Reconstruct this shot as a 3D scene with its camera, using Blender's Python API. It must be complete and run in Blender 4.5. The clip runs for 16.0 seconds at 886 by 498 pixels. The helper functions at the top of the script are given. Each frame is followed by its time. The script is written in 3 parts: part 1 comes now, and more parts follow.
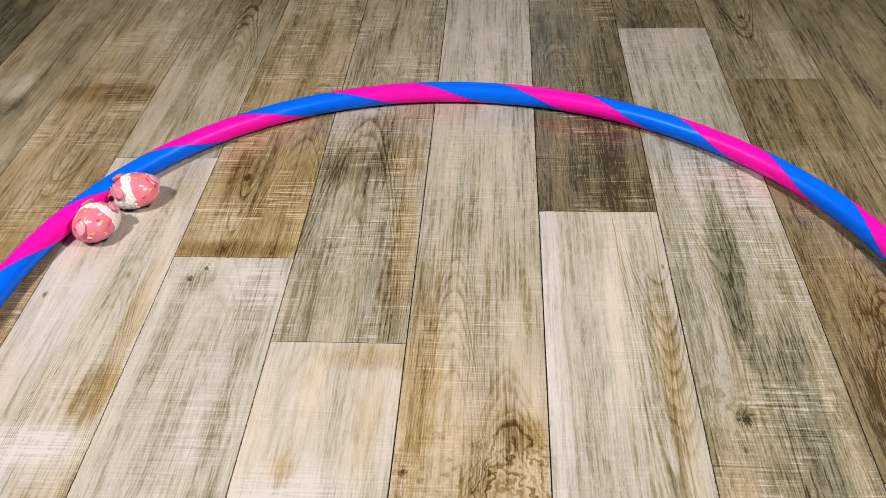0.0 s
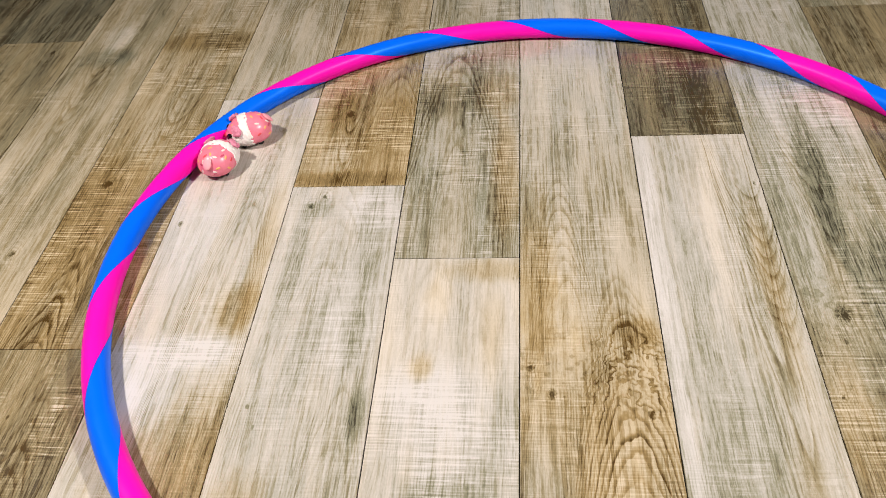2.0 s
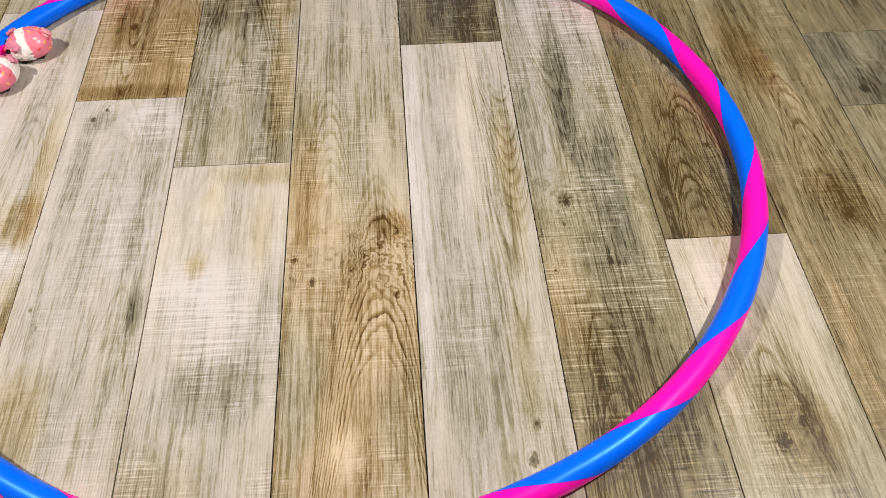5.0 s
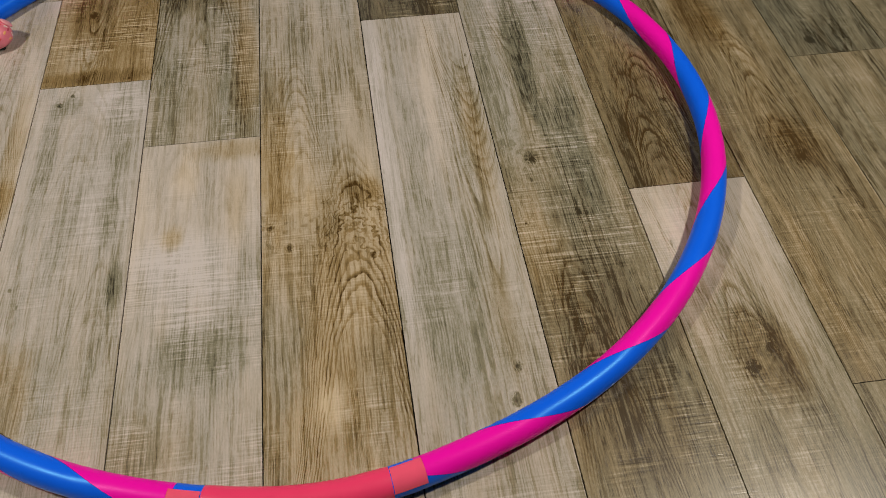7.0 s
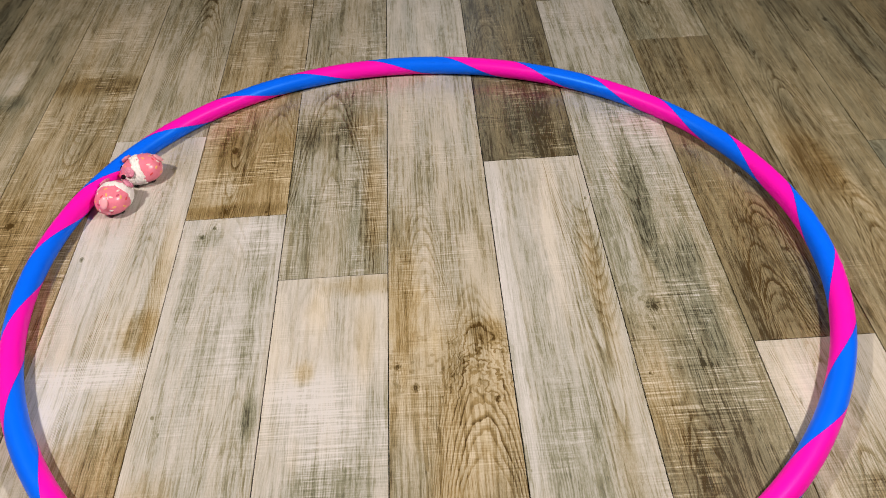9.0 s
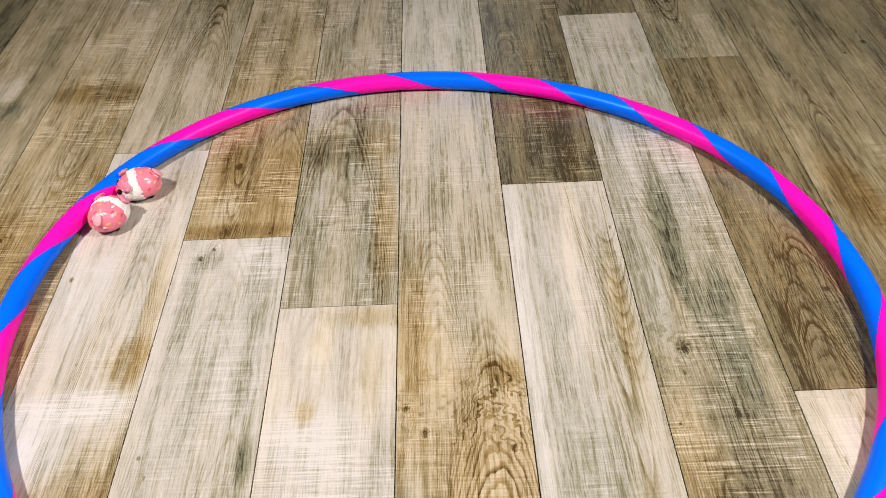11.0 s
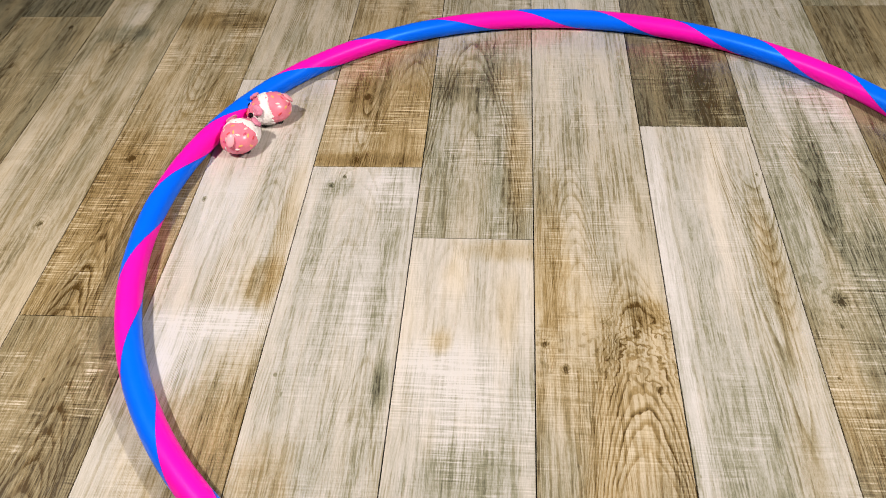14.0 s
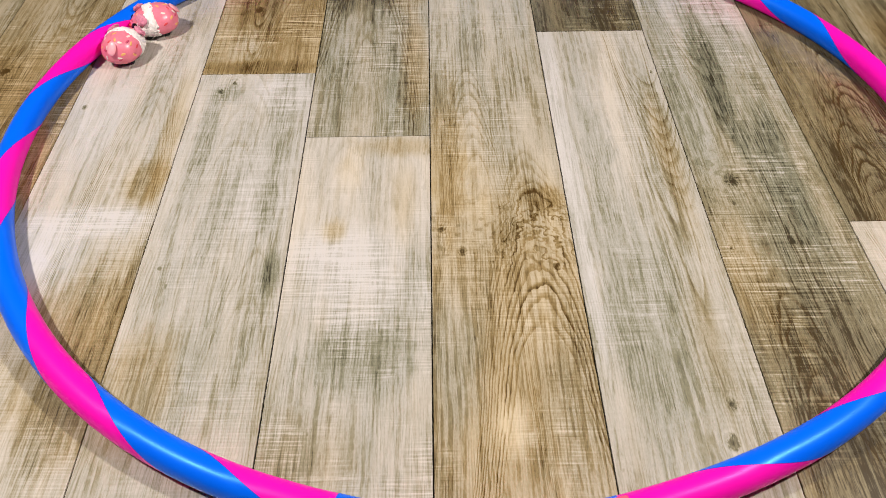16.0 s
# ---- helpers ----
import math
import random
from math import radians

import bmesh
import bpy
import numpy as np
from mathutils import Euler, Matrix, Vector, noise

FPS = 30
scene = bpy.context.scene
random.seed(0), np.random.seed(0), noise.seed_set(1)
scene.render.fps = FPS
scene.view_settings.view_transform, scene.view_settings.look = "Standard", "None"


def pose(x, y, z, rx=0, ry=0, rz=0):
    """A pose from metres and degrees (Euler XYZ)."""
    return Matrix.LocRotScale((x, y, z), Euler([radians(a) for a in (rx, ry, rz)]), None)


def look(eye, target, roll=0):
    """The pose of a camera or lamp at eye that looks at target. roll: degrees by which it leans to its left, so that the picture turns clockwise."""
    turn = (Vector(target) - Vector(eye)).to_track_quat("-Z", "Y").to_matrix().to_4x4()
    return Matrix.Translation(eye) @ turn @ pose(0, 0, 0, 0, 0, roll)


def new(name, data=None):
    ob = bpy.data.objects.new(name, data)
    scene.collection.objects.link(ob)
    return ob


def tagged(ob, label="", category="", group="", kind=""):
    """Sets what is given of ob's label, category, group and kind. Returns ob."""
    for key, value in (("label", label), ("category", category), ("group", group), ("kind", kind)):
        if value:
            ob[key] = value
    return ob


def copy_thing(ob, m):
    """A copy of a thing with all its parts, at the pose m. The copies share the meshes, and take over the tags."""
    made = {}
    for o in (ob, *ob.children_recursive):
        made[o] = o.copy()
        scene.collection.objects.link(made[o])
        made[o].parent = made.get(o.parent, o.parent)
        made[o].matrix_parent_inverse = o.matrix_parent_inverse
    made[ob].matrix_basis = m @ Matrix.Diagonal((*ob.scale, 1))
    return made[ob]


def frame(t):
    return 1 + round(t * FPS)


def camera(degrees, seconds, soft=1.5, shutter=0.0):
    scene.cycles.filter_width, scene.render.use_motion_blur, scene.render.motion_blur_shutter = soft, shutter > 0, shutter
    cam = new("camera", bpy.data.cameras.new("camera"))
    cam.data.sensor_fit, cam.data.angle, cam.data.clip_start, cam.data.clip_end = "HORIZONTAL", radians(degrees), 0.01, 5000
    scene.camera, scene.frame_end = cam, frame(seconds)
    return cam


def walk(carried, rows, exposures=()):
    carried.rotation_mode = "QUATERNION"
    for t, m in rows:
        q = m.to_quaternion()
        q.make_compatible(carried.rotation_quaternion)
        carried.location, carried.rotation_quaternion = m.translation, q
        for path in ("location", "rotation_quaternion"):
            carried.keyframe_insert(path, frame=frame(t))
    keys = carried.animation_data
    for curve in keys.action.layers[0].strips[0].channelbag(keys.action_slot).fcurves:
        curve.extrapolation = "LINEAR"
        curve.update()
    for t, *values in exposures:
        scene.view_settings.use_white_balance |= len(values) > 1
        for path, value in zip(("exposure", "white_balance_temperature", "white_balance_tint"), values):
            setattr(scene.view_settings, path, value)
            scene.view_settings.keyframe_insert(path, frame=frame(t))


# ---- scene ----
cam = camera(55.3, 16.0, soft=0.95)
PATH = [
    (0, (0.082, -0.516, 0.563), (-0.048, 0.994, -0.742), -2.6),
    (0.5, (0.07, -0.55, 0.576), (-0.061, 0.939, -0.753), -4.5),
    (1, (0.054, -0.573, 0.589), (-0.11, 0.89, -0.765), -6.1),
    (1.5, (0.035, -0.591, 0.592), (-0.143, 0.86, -0.773), -6.4),
    (2, (0.009, -0.592, 0.581), (-0.193, 0.848, -0.792), -6.1),
    (2.5, (0.008, -0.587, 0.571), (-0.22, 0.841, -0.811), -5.7),
    (3, (0.004, -0.581, 0.56), (-0.241, 0.847, -0.818), -5.7),
    (3.5, (0.0, -0.558, 0.554), (-0.269, 0.867, -0.824), -5.1),
    (4, (0.015, -0.554, 0.542), (-0.176, 0.822, -0.897), -3.3),
    (4.5, (0.07, -0.593, 0.579), (0.043, 0.71, -0.938), -0.3),
    (5, (0.114, -0.655, 0.642), (0.211, 0.613, -0.902), 0.4),
    (5.2, (0.119, -0.679, 0.628), (0.237, 0.55, -0.946), -0.0),
    (7.3, (0.099, -0.701, 0.631), (0.291, 0.588, -0.885), -0.0),
    (7.5, (0.106, -0.701, 0.637), (0.305, 0.618, -0.853), -0.1),
    (8, (0.103, -0.699, 0.652), (0.28, 0.677, -0.788), -1.1),
    (8.5, (0.077, -0.686, 0.673), (0.156, 0.739, -0.729), -2.9),
    (9, (0.057, -0.679, 0.676), (0.072, 0.776, -0.696), -3.4),
    (9.5, (0.048, -0.671, 0.675), (0.059, 0.794, -0.686), -2.7),
    (10, (0.045, -0.657, 0.671), (0.054, 0.813, -0.685), -2.4),
    (12.3, (0.057, -0.582, 0.614), (0.052, 0.888, -0.742), -2.4),
    (12.5, (0.048, -0.592, 0.611), (0.044, 0.878, -0.745), -2.4),
    (13, (0.02, -0.604, 0.607), (-0.039, 0.84, -0.776), -2.8),
    (13.5, (-0.011, -0.614, 0.607), (-0.124, 0.812, -0.79), -3.2),
    (14, (-0.024, -0.623, 0.606), (-0.182, 0.793, -0.798), -3.5),
    (14.5, (-0.029, -0.626, 0.607), (-0.191, 0.788, -0.798), -3.4),
    (15, (-0.021, -0.63, 0.597), (-0.197, 0.767, -0.824), -3.4),
    (15.5, (-0.016, -0.645, 0.572), (-0.121, 0.721, -0.885), -1.9),
    (16, (0.004, -0.677, 0.522), (0.021, 0.734, -0.895), -0.4),
]
# the clip's camera darkens and warms its picture after the turn to the east, then recovers
EXPOSURES = [(0.0, -0.16, 6550, 10), (1.0, -0.05, 6550, 10), (2.0, -0.07, 6550, 10), (3.5, -0.10, 6550, 10), (4.0, -0.20, 6550, 10), (5.0, -0.16, 6600, 10), (7.3, -1.02, 7050, 10), (7.5, -0.96, 7050, 10),
             (8.0, -0.62, 6900, 10), (8.5, -0.40, 6800, 10), (9.0, -0.32, 6650, 10), (10.0, -0.06, 6550, 10), (12.5, -0.03, 6550, 10), (13.0, -0.03, 6550, 10), (14.5, -0.09, 6550, 10), (15.5, -0.15, 6550, 10), (16.0, -0.20, 6550, 10)]
walk(cam, [(t, look(eye, target, roll)) for t, eye, target, roll in PATH], EXPOSURES)

# ---- light ----
world = bpy.data.worlds.new("world")
scene.world = world
world.use_nodes = True
world.node_tree.nodes["Background"].inputs["Color"].default_value = (0.9, 0.95, 1.0, 1)
world.node_tree.nodes["Background"].inputs["Strength"].default_value = 0.05


def room_lamp(eye, target, watts, size, colour):
    data = bpy.data.lights.new("room_lamp", "AREA")
    data.shape, data.size, data.energy, data.color = "DISK", size, watts, colour
    ob = new("room_lamp", data)
    ob.matrix_world = look(eye, target)
    return ob


room_lamp((-0.82, -0.28, 1.16), (0.0, 0.0, 0.0), 20.2, 0.09, (1.0, 0.944, 0.868))
room_lamp((0.88, -0.28, 1.16), (0.0, 0.0, 0.0), 21.9, 0.09, (1.0, 0.944, 0.868))

# a dim, cool light low in the north, which the floor and the hoop mirror
room_lamp((0.12, 2.12, 0.95), (0.05, 0.2, 0.0), 0.9, 0.5, (0.78, 0.90, 1.0))


# ---- materials ----
class Graph:
    """A material's nodes, written as expressions."""

    def __init__(self, name):
        self.mat = bpy.data.materials.new(name)
        self.mat.use_nodes = True
        self.nodes, self.links = self.mat.node_tree.nodes, self.mat.node_tree.links
        self.bsdf = self.nodes["Principled BSDF"]

    def put(self, socket, value):
        if isinstance(value, bpy.types.NodeSocket):
            self.links.new(value, socket)
        else:
            socket.default_value = value

    def math(self, op, a, b=0.0, c=0.0, clamp=False):
        n = self.nodes.new("ShaderNodeMath")
        n.operation, n.use_clamp = op, clamp
        for socket, value in zip(n.inputs, (a, b, c)):
            self.put(socket, value)
        return n.outputs[0]

    def add(self, a, b):
        return self.math("ADD", a, b)

    def sub(self, a, b):
        return self.math("SUBTRACT", a, b)

    def mul(self, a, b):
        return self.math("MULTIPLY", a, b)

    def square(self, a):
        return self.math("MULTIPLY", a, a)

    def ramp(self, value, low, high, to_low=0.0, to_high=1.0):
        n = self.nodes.new("ShaderNodeMapRange")
        n.interpolation_type = "SMOOTHSTEP"
        for socket, v in zip(n.inputs, (value, low, high, to_low, to_high)):
            self.put(socket, v)
        return n.outputs[0]

    def xyz(self, x, y, z):
        n = self.nodes.new("ShaderNodeCombineXYZ")
        for socket, v in zip(n.inputs, (x, y, z)):
            self.put(socket, v)
        return n.outputs[0]

    def split(self, v):
        n = self.nodes.new("ShaderNodeSeparateXYZ")
        self.put(n.inputs[0], v)
        return n.outputs

    def noise(self, vector, scale=1.0, detail=2.0, rough=0.5):
        n = self.nodes.new("ShaderNodeTexNoise")
        self.put(n.inputs["Vector"], vector)
        n.inputs["Scale"].default_value = scale
        n.inputs["Detail"].default_value = detail
        n.inputs["Roughness"].default_value = rough
        return n.outputs["Fac"]

    def mix(self, fac, a, b):
        n = self.nodes.new("ShaderNodeMix")
        n.data_type = "RGBA"
        self.put(n.inputs["Factor"], fac)
        self.put(n.inputs[6], a)
        self.put(n.inputs[7], b)
        return n.outputs[2]

    def of(self, name):
        """A number or vector that the object carries."""
        n = self.nodes.new("ShaderNodeAttribute")
        n.attribute_type, n.attribute_name = "OBJECT", name
        return n.outputs

    def place(self):
        return self.nodes.new("ShaderNodeNewGeometry").outputs["Position"]

    def local(self):
        return self.nodes.new("ShaderNodeTexCoord").outputs["Object"]

    def bump(self, height, strength, distance):
        n = self.nodes.new("ShaderNodeBump")
        n.inputs["Strength"].default_value, n.inputs["Distance"].default_value = strength, distance
        self.put(n.inputs["Height"], height)
        self.put(self.bsdf.inputs["Normal"], n.outputs[0])

    def set(self, **values):
        for key, value in values.items():
            self.put(self.bsdf.inputs[key.replace("_", " ")], value)
        return self.mat


def plank_material():
    """Printed vinyl boards: growth rings cut as arches, fine grain, saw marks, pale wash, stains and knots, all set by what each board carries."""
    g = Graph("weathered_oak_vinyl")
    x, y, _ = g.split(g.place())
    seed = g.of("seed")["Fac"]
    tone_a, tone_b, saw_much = g.split(g.of("tone")["Vector"])
    warm_a, warm_b, grain_much = g.split(g.of("warm")["Vector"])
    y0, y1, _ = g.split(g.of("ends")["Vector"])
    z = g.mul(seed, 7.3)
    along = g.ramp(g.add(g.math("DIVIDE", g.sub(y, y0), g.sub(y1, y0)), g.mul(g.sub(g.noise(g.xyz(g.mul(x, 14), g.mul(y, 5), z), 1, 3), 0.5), 0.5)), 0.05, 0.95)
    # slow wander of the grain, and a quick one
    wander = g.sub(g.noise(g.xyz(g.mul(x, 9), g.mul(y, 4.0), z), 1.0, 2.0, 0.5), 0.5)
    wander2 = g.sub(g.noise(g.xyz(g.mul(x, 60), g.mul(y, 26), g.add(z, 3.1)), 1.0, 3.0, 0.6), 0.5)
    curl = g.sub(g.noise(g.xyz(g.mul(x, 75), g.mul(y, 70), g.add(z, 8.3)), 1.0, 2.5, 0.6), 0.5)
    wild_y, wild_r, wild_much = g.split(g.of("wild")["Vector"])
    wild = g.mul(g.ramp(g.add(g.math("ABSOLUTE", g.math("DIVIDE", g.sub(y, wild_y), wild_r)), g.mul(wander2, 1.2)), 1.2, 0.3), wild_much)

    # knots: each pushes the grain aside
    knots = []
    for letter in "abc":
        kx, ky, kr = g.split(g.of("knot_" + letter)["Vector"])
        far = g.math("SQRT", g.add(g.square(g.sub(x, kx)), g.square(g.mul(g.sub(y, ky), 0.7))))
        far = g.math("DIVIDE", far, g.add(kr, 0.0001))
        knots.append((far, kr, g.math("EXPONENT", g.mul(far, -0.7))))
    pushed = g.add(g.add(g.mul(knots[0][2], knots[0][1]), g.mul(knots[1][2], knots[1][1])), g.mul(knots[2][2], knots[2][1]))

    def arches(letter):
        """Rings cut by the face: nested arches that open towards +y or -y, wide on the axis and close at the sides."""
        ax, ay, way = g.split(g.of("arch_" + letter)["Vector"])
        span, freq, much = g.split(g.of("arch_" + letter + "_form")["Vector"])
        across = g.add(g.sub(x, ax), g.mul(wander, 0.022))
        p = g.sub(g.mul(g.sub(y, ay), way), g.math("DIVIDE", g.square(across), span))
        p = g.add(p, g.add(g.mul(wander2, 0.028), g.mul(curl, g.add(0.004, g.mul(wild, 0.085)))))
        p = g.add(p, g.mul(pushed, 2.5))
        part_of = g.math("FRACT", g.mul(p, freq))
        line = g.mul(g.ramp(part_of, 0.35, 0.90), g.ramp(part_of, 1.0, 0.90))
        mask = g.mul(g.ramp(p, -0.17, -0.07), g.ramp(p, 0.11, 0.03))
        uneven = g.ramp(g.noise(g.xyz(g.mul(p, g.mul(freq, 0.6)), g.mul(y, 3.0), g.add(z, 61.0)), 1.0, 1.0), 0.30, 0.68, 0.25, 1.25)
        return g.mul(g.mul(line, uneven), g.mul(mask, much))

    ring = g.add(arches("a"), arches("b"))
    ring_break = g.ramp(g.noise(g.xyz(g.mul(x, 110), g.mul(y, 40), g.add(z, 5.0)), 1, 3, 0.65), 0.30, 0.56)
    ring = g.mul(ring, g.add(0.30, g.mul(ring_break, 0.70)))
    # fine grain and pores, drawn along the board and following the wander
    gx = g.add(x, g.add(g.mul(wander, 0.007), g.add(g.mul(wander2, 0.0012), g.mul(pushed, 0.6))))
    fine = g.noise(g.xyz(g.mul(gx, 900), g.mul(y, 75), z), 1.0, 2.0, 0.6)
    mid = g.noise(g.xyz(g.mul(gx, 330), g.mul(y, 24), g.add(z, 1.7)), 1.0, 3.0, 0.65)
    broad = g.noise(g.xyz(g.mul(gx, 34), g.mul(y, 4.5), g.add(z, 9.0)), 1.0, 3.0, 0.55)
    pores = g.ramp(fine, 0.53, 0.72)
    # crisp hairlines, here and there
    hair_at = g.noise(g.xyz(g.mul(gx, 190), g.mul(y, 5.5), g.add(z, 31.0)), 1.0, 2.0, 0.5)
    hair_where = g.ramp(g.noise(g.xyz(g.mul(x, 45), g.mul(y, 11), g.add(z, 35.0)), 1.0, 2.0), 0.40, 0.62)
    hair = g.mul(g.add(g.ramp(g.math("ABSOLUTE", g.sub(hair_at, 0.5)), 0.030, 0.004), g.ramp(g.math("ABSOLUTE", g.sub(hair_at, 0.58)), 0.026, 0.004)), hair_where)
    # brushed grain: lines a few millimetres apart, broken into dashes
    line_at = g.noise(g.xyz(g.mul(g.add(gx, g.mul(wander2, 0.0022)), 300), g.mul(y, 7.0), g.add(z, 71.0)), 1.0, 1.5, 0.5)
    dashes = g.ramp(g.noise(g.xyz(g.mul(x, 160), g.mul(y, 62), g.add(z, 77.0)), 1.0, 2.0, 0.6), 0.34, 0.56, 0.25, 1.0)
    lines = g.mul(g.mul(g.ramp(line_at, 0.50, 0.60), dashes), g.mul(g.ramp(broad, 0.66, 0.40, 0.45, 1.0), grain_much))
    # saw marks across the board, in patches
    saw = g.noise(g.xyz(g.mul(x, 19), g.mul(g.add(y, g.mul(x, 0.01)), 460), z), 1.0, 2.0, 0.6)
    saw_where = g.ramp(g.noise(g.xyz(g.mul(x, 13), g.mul(y, 11), g.add(z, 13.0)), 1.0, 3.0, 0.6), 0.42, 0.62)
    saw_pale = g.mul(g.ramp(saw, 0.55, 0.66), saw_where)
    saw_dark = g.mul(g.ramp(saw, 0.45, 0.32), saw_where)
    # close, even lines both ways, like the weave of a brush
    comb_1 = g.ramp(g.math("SINE", g.add(g.mul(gx, 2500.0), g.mul(g.noise(g.xyz(g.mul(x, 70), g.mul(y, 14), g.add(z, 41.0)), 1.0, 2.0), 22.0))), 0.0, 0.9)
    comb_2 = g.ramp(g.math("SINE", g.add(g.mul(y, 2050.0), g.mul(g.noise(g.xyz(g.mul(x, 12), g.mul(y, 70), g.add(z, 47.0)), 1.0, 2.0), 20.0))), 0.1, 0.9)
    comb_where = g.ramp(g.noise(g.xyz(g.mul(x, 26), g.mul(y, 14), g.add(z, 53.0)), 1.0, 3.0, 0.6), 0.40, 0.60)
    # stains with edges broken by the grain
    edge = g.add(g.mul(wander, 0.9), g.add(g.mul(wander2, 0.6), g.add(g.mul(g.sub(mid, 0.5), 0.5), g.mul(g.sub(saw, 0.5), 0.25))))

    def spread(name):
        """The mask of a stain or a wash, and the two numbers that it carries."""
        sx, sy, much = g.split(g.of(name)["Vector"])
        rx, ry, brown = g.split(g.of(name + "_size")["Vector"])
        d = g.math("SQRT", g.add(g.square(g.math("DIVIDE", g.sub(x, sx), rx)), g.square(g.math("DIVIDE", g.sub(y, sy), ry))))
        return g.ramp(g.add(d, edge), 1.35, 0.35), much, brown

    stained, browned = 0.0, 0.0
    for letter in "abcdef":
        mask, much, brown = spread("stain_" + letter)
        stained, browned = g.add(g.mul(mask, much), stained), g.add(g.mul(mask, brown), browned)
    washed = 0.0
    for letter in "ab":
        mask, much, _ = spread("wash_" + letter)
        washed = g.add(g.mul(mask, much), washed)
    tone = g.add(tone_a, g.mul(g.sub(tone_b, tone_a), along))
    warm = g.add(warm_a, g.mul(g.sub(warm_b, warm_a), along))
    warm = g.add(g.add(warm, browned), g.add(g.mul(g.sub(broad, 0.5), 0.9), g.add(g.mul(ring, 0.30), g.mul(lines, 0.15))))
    v = g.sub(tone, stained)
    v = g.add(v, g.mul(g.sub(broad, 0.5), 0.55))
    strong = g.ramp(v, 0.45, 0.95, 1.15, 0.42)
    v = g.add(v, g.mul(g.mul(g.sub(mid, 0.5), strong), 0.52))
    v = g.sub(v, g.mul(ring, 0.40))
    v = g.sub(v, g.mul(g.mul(lines, g.ramp(v, 0.45, 0.95, 1.1, 0.75)), 0.28))
    v = g.sub(v, g.mul(g.mul(pores, strong), 0.20))
    v = g.add(v, g.mul(g.mul(saw_pale, saw_much), g.mul(strong, 0.30)))
    v = g.sub(v, g.mul(g.mul(saw_dark, saw_much), g.mul(strong, 0.22)))
    v = g.add(v, g.mul(washed, g.add(0.25, g.mul(g.ramp(saw, 0.44, 0.58), 0.75))))
    warm = g.sub(warm, washed)
    grit = g.noise(g.xyz(g.mul(gx, 800), g.mul(y, 330), z), 1.0, 2.0, 0.7)
    v = g.add(v, g.mul(g.mul(g.sub(grit, 0.5), strong), 0.38))
    v = g.sub(v, g.mul(g.mul(g.ramp(curl, 0.05, 0.13), g.ramp(curl, 0.24, 0.14)), g.mul(wild, 0.20)))
    v = g.add(v, g.mul(g.mul(g.ramp(curl, -0.03, -0.09), g.ramp(curl, -0.18, -0.11)), g.mul(wild, 0.05)))
    for far, kr, push in knots:
        core = g.ramp(g.add(far, g.add(g.mul(wander2, 2.4), g.mul(g.sub(grit, 0.5), 1.4))), 1.1, 0.40)
        v = g.sub(v, g.add(g.mul(core, 0.50), g.mul(g.math("SINE", g.add(g.mul(far, 7.0), g.mul(curl, 9.0))), g.mul(push, 0.13))))
    v = g.sub(v, g.mul(g.mul(hair, g.ramp(fine, 0.32, 0.55)), g.mul(strong, 0.26)))
    v = g.sub(v, g.mul(g.mul(comb_1, comb_where), g.mul(strong, 0.17)))
    v = g.add(v, g.mul(g.mul(g.mul(comb_2, saw_where), g.sub(1.0, g.mul(saw_dark, 0.5))), g.mul(saw_much, 0.11)))
    flecks = g.ramp(g.noise(g.xyz(g.mul(x, 120), g.mul(y, 60), g.add(z, 21.0)), 1.0, 1.0), 0.77, 0.84)
    v = g.sub(v, g.mul(flecks, 0.35))
    vc = g.math("MULTIPLY", v, 1.0, clamp=True)
    wc = g.math("MULTIPLY", warm, 1.0, clamp=True)
    dark = g.mix(wc, (0.040, 0.037, 0.024, 1), (0.070, 0.038, 0.010, 1))
    half = g.mix(wc, (0.246, 0.232, 0.162, 1), (0.296, 0.206, 0.092, 1))
    light = g.mix(wc, (0.62, 0.576, 0.568, 1), (0.63, 0.510, 0.345, 1))
    colour = g.mix(g.math("MULTIPLY_ADD", vc, 2.0, -1.0, clamp=True), g.mix(g.math("MULTIPLY", vc, 2.0, clamp=True), dark, half), light)
    height = g.sub(g.sub(g.mul(mid, 0.4), g.mul(pores, 0.5)), g.mul(saw_dark, g.mul(saw_much, 0.5)))
    g.bump(height, 0.15, 0.0005)
    rough = g.add(0.20, g.mul(g.noise(g.xyz(g.mul(x, 30), g.mul(y, 12), z), 1.0, 3.0), 0.16))
    return g.set(Base_Color=colour, Roughness=g.add(rough, g.mul(pores, 0.12)), Specular_IOR_Level=0.6)


def plain_material(name, colour, roughness, spread=0.06, scale=60.0, bump=0.0, **more):
    """A plain surface with slight blotches and, where asked, a fine relief."""
    g = Graph(name)
    n = g.noise(g.local(), scale, 4.0, 0.6)
    low = tuple(c * (1 - spread) for c in colour) + (1,)
    high = tuple(min(1.0, c * (1 + spread)) for c in colour) + (1,)
    if bump:
        g.bump(n, bump, 0.001)
    return g.set(Base_Color=g.mix(n, low, high), Roughness=g.add(roughness - 0.05, g.mul(n, 0.1)), **more)


